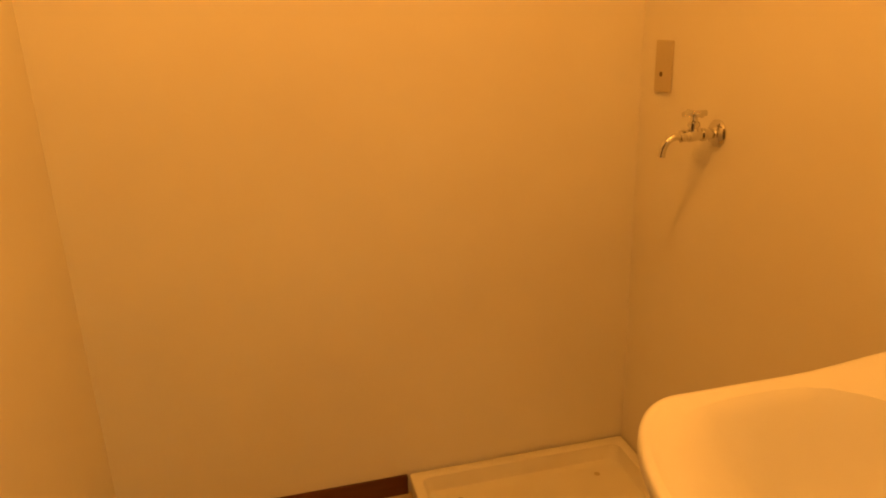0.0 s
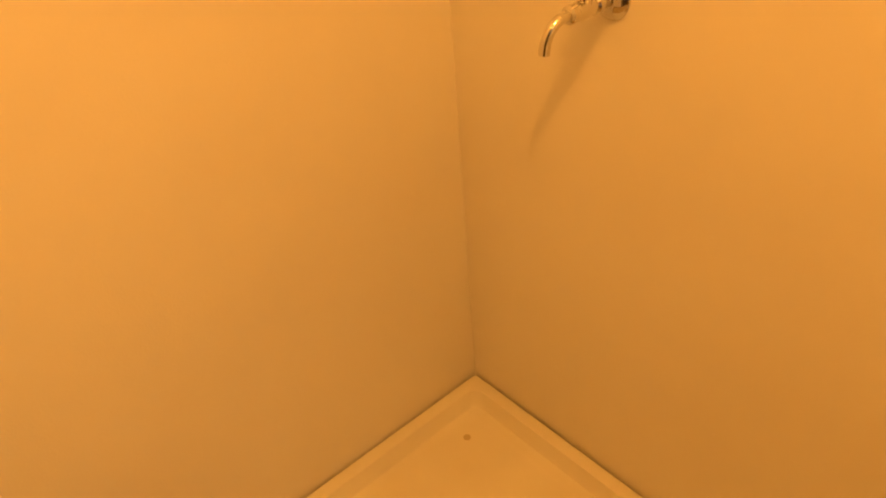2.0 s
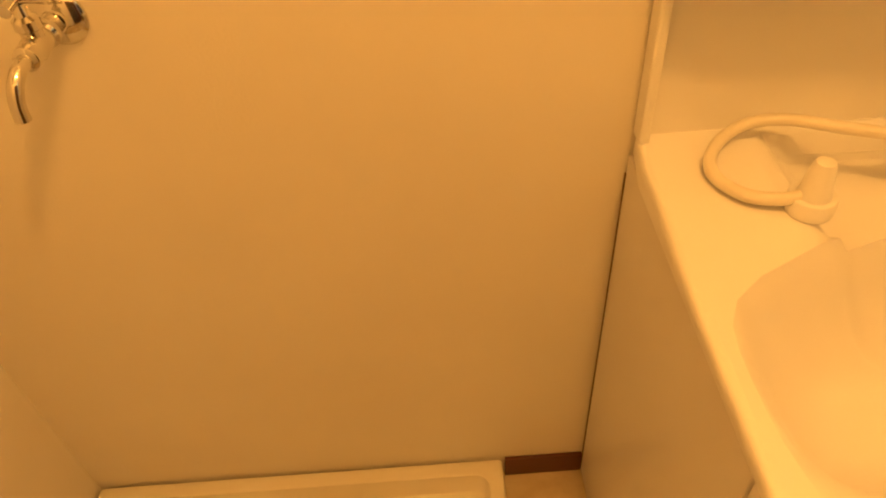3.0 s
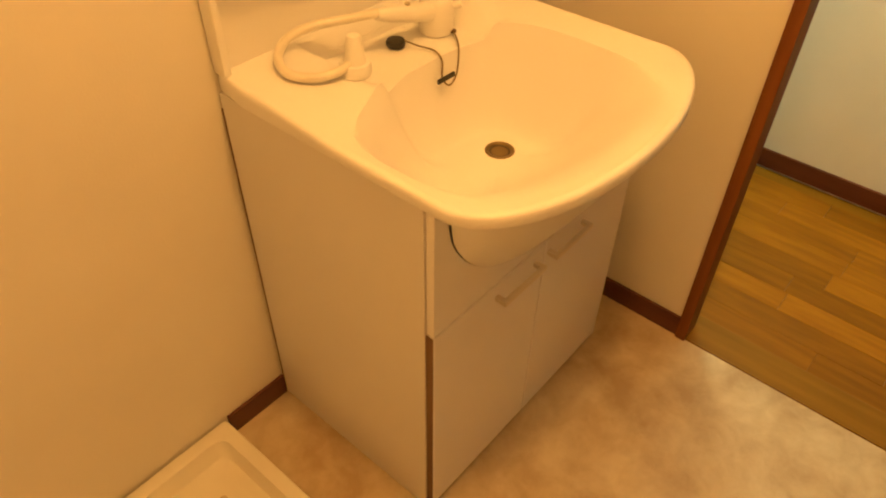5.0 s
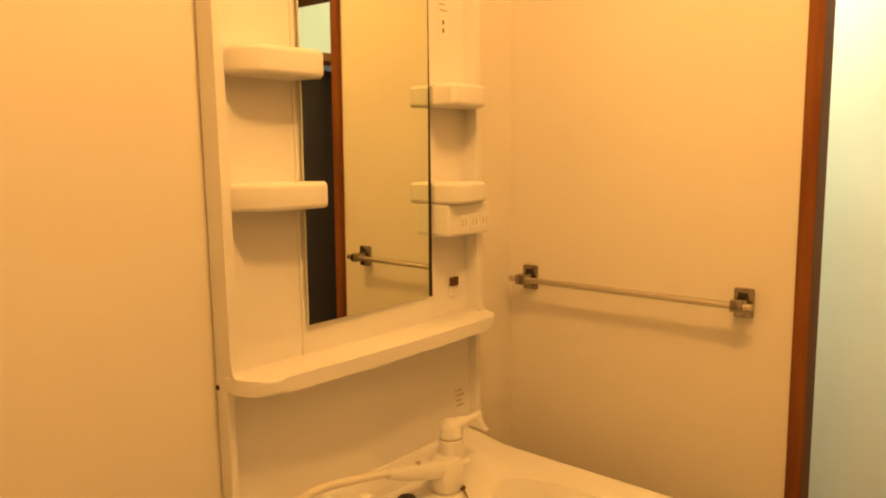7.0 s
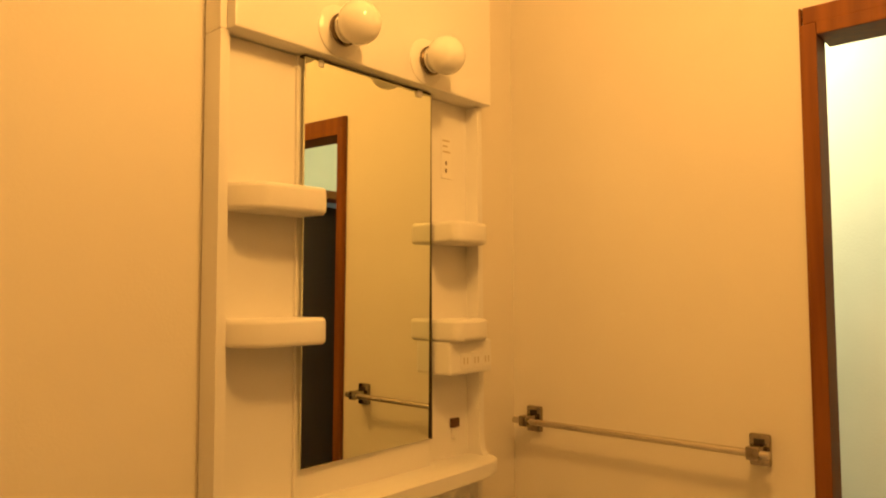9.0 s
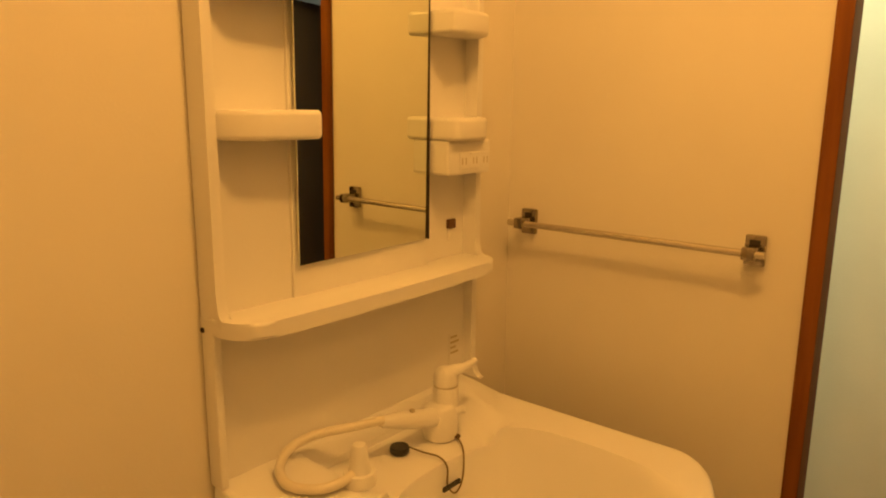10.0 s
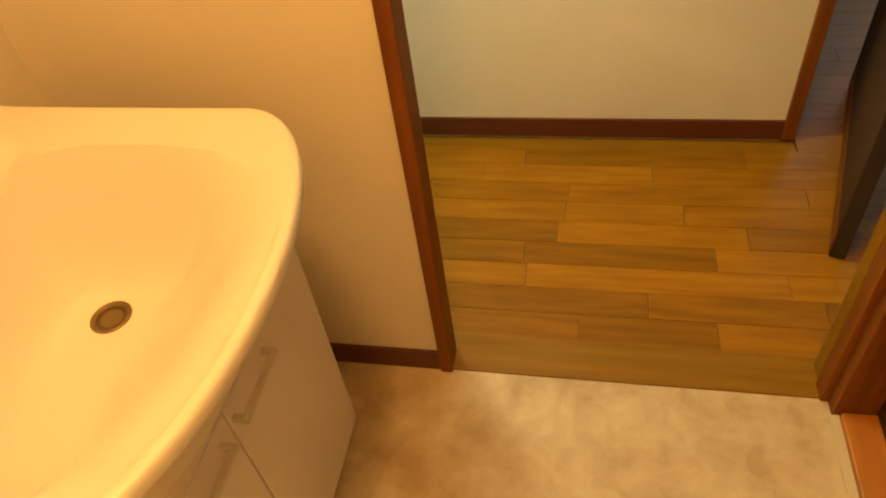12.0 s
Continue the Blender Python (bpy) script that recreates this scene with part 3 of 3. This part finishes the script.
hold = thing("hose_guide", "white plastic hose guide ring with cone on the counter", "hose guide", place=(1.104, -0.163, CZ - 0.0035))
part("collar", lathe([(0.024, 0.0), (0.0253, 0.004), (0.0250, 0.018), (0.0235, 0.0205), (0.0185, 0.021), (0.0165, 0.019)], Matrix(), 30), PLASTIC, hold, smooth=True)
part("cone", lathe([(0.0185, 0.017), (0.0165, 0.026), (0.0140, 0.044), (0.0118, 0.058), (0.0095, 0.063), (0.004, 0.064)], Matrix(), 24), PLASTIC, hold, smooth=True)

# ---- plug on its chain ----
plug = thing("basin_plug", "black rubber basin plug with bead chain", "plug")
part("stopper", lathe([(0.0155, 0.0), (0.0174, 0.003), (0.0174, 0.009), (0.0160, 0.012), (0.005, 0.0125)], Matrix.Translation((1.270, -0.088, CZ - 0.045)), 24), BLACK, plug, smooth=True)
part("chain", tube([(1.279, -0.098, CZ - 0.034), (1.290, -0.124, CZ - 0.040), (1.298, -0.155, CZ - 0.042), (1.299, -0.172, CZ - 0.056), (1.293, -0.178, CZ - 0.084), (1.304, -0.186, CZ - 0.100),
                    (1.326, -0.184, CZ - 0.084), (1.348, -0.168, CZ - 0.046), (1.376, -0.131, CZ - 0.040)], 0.0016, 8, 6), DRAIN_METAL, plug, "thin metal chain", smooth=True)
part("tag", box(1.274, 1.318, -0.187, -0.182, CZ - 0.087, CZ - 0.079, 0.001), BLACK, plug, "black plastic tag on the chain")

# ---- mirror unit ----
UX0, UX1, UZ0, UZ1 = 0.955, 1.552, 1.045, 1.768
MX0, MX1, MZ0, MZ1 = 1.104, 1.402, 1.124, 1.768
unit = thing("mirror_unit", "white plastic mirror unit with side shelves above the basin", "mirror cabinet")
part("back_panel", box(UX0 + 0.014, UX1 - 0.014, -0.014, -0.002, 1.060, UZ1), PLASTIC, unit)


def cheek(x0, x1):
    """Side wall of the unit, flaring forward into the bottom shelf."""
    prof = [(-0.002, 1.060), (-0.054, 1.060)]
    for k in range(9):
        a = radians(90 * k / 8)
        prof.append((-0.044 - 0.012 * (1 - math.sin(a)), 1.070 + 0.050 * (1 - math.cos(a))))
    prof += [(-0.044, UZ1), (-0.002, UZ1)]
    bm = bmesh.new()
    lo = [bm.verts.new((x0, y, z)) for y, z in prof]
    hi = [bm.verts.new((x1, y, z)) for y, z in prof]
    bm.faces.new(lo)
    bm.faces.new(hi[::-1])
    for i in range(len(prof)):
        j = (i + 1) % len(prof)
        bm.faces.new((lo[i], lo[j], hi[j], hi[i]))
    bmesh.ops.bevel(bm, geom=[e for e in bm.edges if abs(e.verts[0].co.x - e.verts[1].co.x) < 1e-6], offset=0.003, segments=2, profile=0.6, affect="EDGES")
    return bm


part("side_recess", box(UX0 + 0.0172, MX0 - 0.0052, -0.026, -0.0142, 1.062, UZ1 - 0.001), PLASTIC, unit)
part("side_wall", cheek(UX0 + 0.001, UX0 + 0.017), PLASTIC, unit, smooth=True)
part("side_wall", cheek(UX1 - 0.017, UX1 - 0.001), PLASTIC, unit, smooth=True)
part("mirror_backing", box(MX0 - 0.005, MX1 + 0.005, -0.031, -0.013, 1.065, UZ1 - 0.0005, 0.002), PLASTIC, unit)
glass = box(MX0, MX1, -0.0395, -0.0355, MZ0, MZ1 - 0.004, 0.0006, 1)
hub = Vector(((MX0 + MX1) / 2, -0.0375, (MZ0 + MZ1) / 2))     # the glass sits very slightly askew in its frame
glass.transform(Matrix.Translation(hub) @ pose(0, 0, 0, 0.42, 0, 1.05) @ Matrix.Translation(-hub))
part("mirror", glass, MIRROR, unit, "silvered mirror glass")
part("mirror_edge", box(MX1 + 0.0002, MX1 + 0.0018, -0.0385, -0.031, MZ0, MZ1 - 0.004), DARK, unit, "dark edge of the mirror")
part("mirror_edge", box(MX0, MX1, -0.0385, -0.031, MZ1 - 0.0038, MZ1 - 0.0008), DARK, unit, "dark upper edge of the mirror")
for x in (MX0 + 0.032, MX1 - 0.034):
    part("mirror_clip", box(x - 0.006, x + 0.006, -0.046, -0.0365, UZ1 - 0.015, UZ1 - 0.003, 0.003), PLASTIC, unit)
part("bolt_hole", lathe([(0.004, 0), (0.004, 0.0015)], Matrix.Translation((UX0 - 0.0012, -0.008, 1.053)) @ Matrix.Rotation(radians(90), 4, "Y"), 10), DARK, unit, "dark screw hole")


def shelf_outline():
    """Full width of the unit; the front bows out and its ends are rounded."""
    pts = [(UX0 + 0.0004, -0.003)]
    half, mid, cut = (UX1 - UX0) / 2 - 0.0004, (UX0 + UX1) / 2, 0.052
    turn = [radians(90 * k / 10) for k in range(11)]
    side = [(cut * (1 - math.cos(a)), -0.038 - 0.066 * math.sin(a)) for a in turn]
    pts += [(mid - half + x, y) for x, y in side]
    for k in range(1, 40):
        s = -1 + 2 * k / 40
        pts.append((mid + (half - cut) * s, -0.104 - 0.006 * (1 - s * s)))
    pts += [(mid + half - x, y) for x, y in reversed(side)]
    pts.append((UX1 - 0.0004, -0.003))
    return pts


part("bottom_shelf", prism(shelf_outline(), 1.050, 1.074, 0.006), PLASTIC, unit, "bowed white bottom shelf", smooth=True)


def tray_outline(x0, x1, outer):
    """Small side shelf: its outer front corner is cut off on a slant, the inner one is rounded."""
    w = x1 - x0
    pts = [(0, -0.012), (0, -0.050), (0.028, -0.087), (0.040, -0.093)]
    for k in range(7):
        a = radians(90 * k / 6)
        pts.append((w - 0.016 + 0.016 * math.sin(a), -0.083 - 0.016 * math.cos(a)))
    pts += [(w, -0.042), (w - 0.012, -0.0415), (w - 0.012, -0.012)] if outer < 0 else [(w, -0.012)]
    return [(x0 + x, y) for x, y in pts] if outer < 0 else [(x1 - x, y) for x, y in pts]


for z, lift in ((1.330, 0.0), (1.512, 0.012)):
    part("side_shelf", prism(tray_outline(0.971, 1.112, -1), z - 0.014 + lift, z + 0.026 + lift, 0.008), PLASTIC, unit, smooth=True)
    part("side_shelf", prism(tray_outline(1.4085, 1.536, 1), z - 0.028, z + 0.012, 0.008), PLASTIC, unit, smooth=True)
sock = part("socket_box", box(1.410, 1.534, -0.078, -0.014, 1.240, 1.303, 0.006), PLASTIC, unit)
for x in (1.452, 1.484, 1.516):
    part("socket_face", box(x - 0.013, x + 0.013, -0.0795, -0.0775, 1.250, 1.280, 0.0008, 1), WHITE_LABEL, sock, "socket face")
    part("face_mark", join(box(x - 0.006, x - 0.004, -0.0802, -0.0793, 1.259, 1.271), box(x + 0.004, x + 0.006, -0.0802, -0.0793, 1.259, 1.271)), GREY_PRINT, sock, "socket slots")
note = part("sticker", box(1.458, 1.488, -0.0152, -0.0141, 1.616, 1.700, 0.0004, 1), WHITE_LABEL, unit, "white sticker with faint print")
for k, w in enumerate((0.020, 0.014, 0.022)):
    part("print_bar", box(1.462, 1.462 + w, -0.0160, -0.0153, 1.690 - k * 0.011, 1.693 - k * 0.011), GREY_PRINT, note, "grey printed bar")
for z in (1.628, 1.643):
    part("print_bar", box(1.470, 1.4735, -0.0160, -0.0153, z, z + 0.008), BROWN_PRINT, note, "dark printed bar")
hook = thing("cup_hook", "small brown and white clip on the mirror unit", "clip")
part("clip", box(1.481, 1.503, -0.0215, -0.0142, 1.130, 1.148, 0.002), BROWN_PRINT, hook, "brown clip")
part("tongue", box(1.484, 1.496, -0.019, -0.0142, 1.108, 1.1298, 0.002), WHITE_LABEL, hook, "white tongue")
note = thing("warning_sticker", "white sticker with faint print on the backsplash", "sticker")
part("paper", box(1.496, 1.530, -0.0131, -0.0121, 0.850, 0.912), WHITE_LABEL, note)
for k, w in enumerate((0.020, 0.026, 0.016, 0.024)):
    part("print_bar", box(1.500, 1.500 + w, -0.0139, -0.0132, 0.902 - k * 0.011, 0.906 - k * 0.011), GREY_PRINT, note, "grey printed bar")

# lamp panel over the mirror
light = thing("vanity_light", "white lamp panel with two opal globe bulbs, unlit", "light fixture")
part("panel", box(UX0 + 0.012, UX1 + 0.004, -0.064, -0.002, UZ1 + 0.001, 2.010, 0.003), PLASTIC, light)
part("side_cheek", box(UX0 + 0.001, UX0 + 0.0118, -0.044, -0.002, UZ1 + 0.0004, 2.008, 0.002), PLASTIC, light)
for x in (1.155, 1.361):
    s = part("socket", lathe([(0.042, 0.063), (0.042, 0.066), (0.037, 0.069), (0.0245, 0.071), (0.0225, 0.084), (0.020, 0.0845)], Matrix.Translation((x, 0, 1.812)) @ T90, 26), PLASTIC, light, smooth=True)
    part("collar", lathe([(0.0240, 0.0725), (0.0262, 0.074), (0.0262, 0.079), (0.0240, 0.081)], Matrix.Translation((x, 0, 1.812)) @ T90, 26), COLLAR, s, "dark metal collar", smooth=True)
    part("bulb", ball((x, -0.114, 1.814), 0.0345), BULB, s, "opal glass globe bulb", smooth=True)

# ---- towel bar ----
bar = thing("towel_bar", "chrome towel bar on the washroom wall", "towel bar")
BZ = 1.122
for y in (-0.058, -0.520):
    r = part("bracket", box(EAST - 0.012, EAST, y - 0.0175, y + 0.0175, BZ - 0.027, BZ + 0.027, 0.004), BRACKET, bar, smooth=True)
    # dark plate paints the chrome's dark reflection at the bracket's recess
    part("face_mark", box(EAST - 0.0126, EAST - 0.0118, y - 0.009, y + 0.009, BZ + 0.004, BZ + 0.019, 0.0003, 1), DARK, r, "dark patch for the recess and its reflection")
    part("arm", box(EAST - 0.052, EAST - 0.0122, y - 0.011, y + 0.011, BZ - 0.011, BZ + 0.011, 0.003), BRACKET, r, smooth=True)
part("rod", tube([(EAST - 0.044, -0.030, BZ), (EAST - 0.044, -0.30, BZ), (EAST - 0.044, -0.546, BZ)], 0.0065, 14, 2), DULL_CHROME, bar, "round steel rod", smooth=True)

# ---- ceiling lamps ----
for name, x, y, lab in (("ceiling_lamp", 1.00, -0.73, "opal ceiling lamp above the washroom"), ("hall_ceiling_lamp", 2.19, -0.27, "opal ceiling lamp in the hall")):
    c = thing(name, lab, "ceiling lamp", place=(x, y, TOP))
    part("mount", lathe([(0.06, -0.035), (0.065, -0.028), (0.065, 0.0)], Matrix(), 28), LAMP_SHADE, c, smooth=True)

# ---- hall floor planks ----
hall_floor = structure("hall_floor", box(EAST + 0.06, 4.9, -3.9, 1.1, -0.03, -0.010), SILL, "oak strip flooring in the hall", "floor")
rng = random.Random(5)
PW = 0.0770
lengths = (0.30, 0.38, 0.46, 0.60)
plank_mesh = {}
for L in lengths:
    me = bpy.data.meshes.new("plank")
    bm = box(0.0004, PW - 0.0004, 0.0004, L - 0.0004, -0.0100, 0.0, 0.0005, 1)
    bm.to_mesh(me)
    bm.free()
    me.materials.append(PLANK)
    plank_mesh[L] = me


def cut_plank(length):
    me = bpy.data.meshes.new("plank")
    bm = box(0.0004, PW - 0.0004, 0.0004, length - 0.0004, -0.0100, 0.0, 0.0005, 1)
    bm.to_mesh(me)
    bm.free()
    me.materials.append(PLANK)
    return me


x = EAST + 0.0945
while x < HALL_X + 0.45:
    y = -2.75 - rng.uniform(0, 0.3)
    end = 0.35 if x < HALL_X - PW else (-1.464 if x < HALL_X + 0.115 else -0.12)
    while y < end - 0.01:
        L = rng.choice(lengths)
        p = new("plank", plank_mesh[L] if y + L <= end else cut_plank(end - y))
        p.location = (x, y, 0)
        p.parent = hall_floor
        y += L
    x += PW
rest = bmesh.new()
while x < 4.75:
    y = -2.85
    while y < -0.15:
        L = min(rng.choice(lengths), -0.11 - y)
        rest = join(rest, box(x + 0.0006, x + PW - 0.0006, y, y + L - 0.001, -0.010, 0.0))
        y += L
    x += PW
tagged(part("far_planks", rest, PLANK, hall_floor), "oak strip flooring of the next room", kind="stuff")
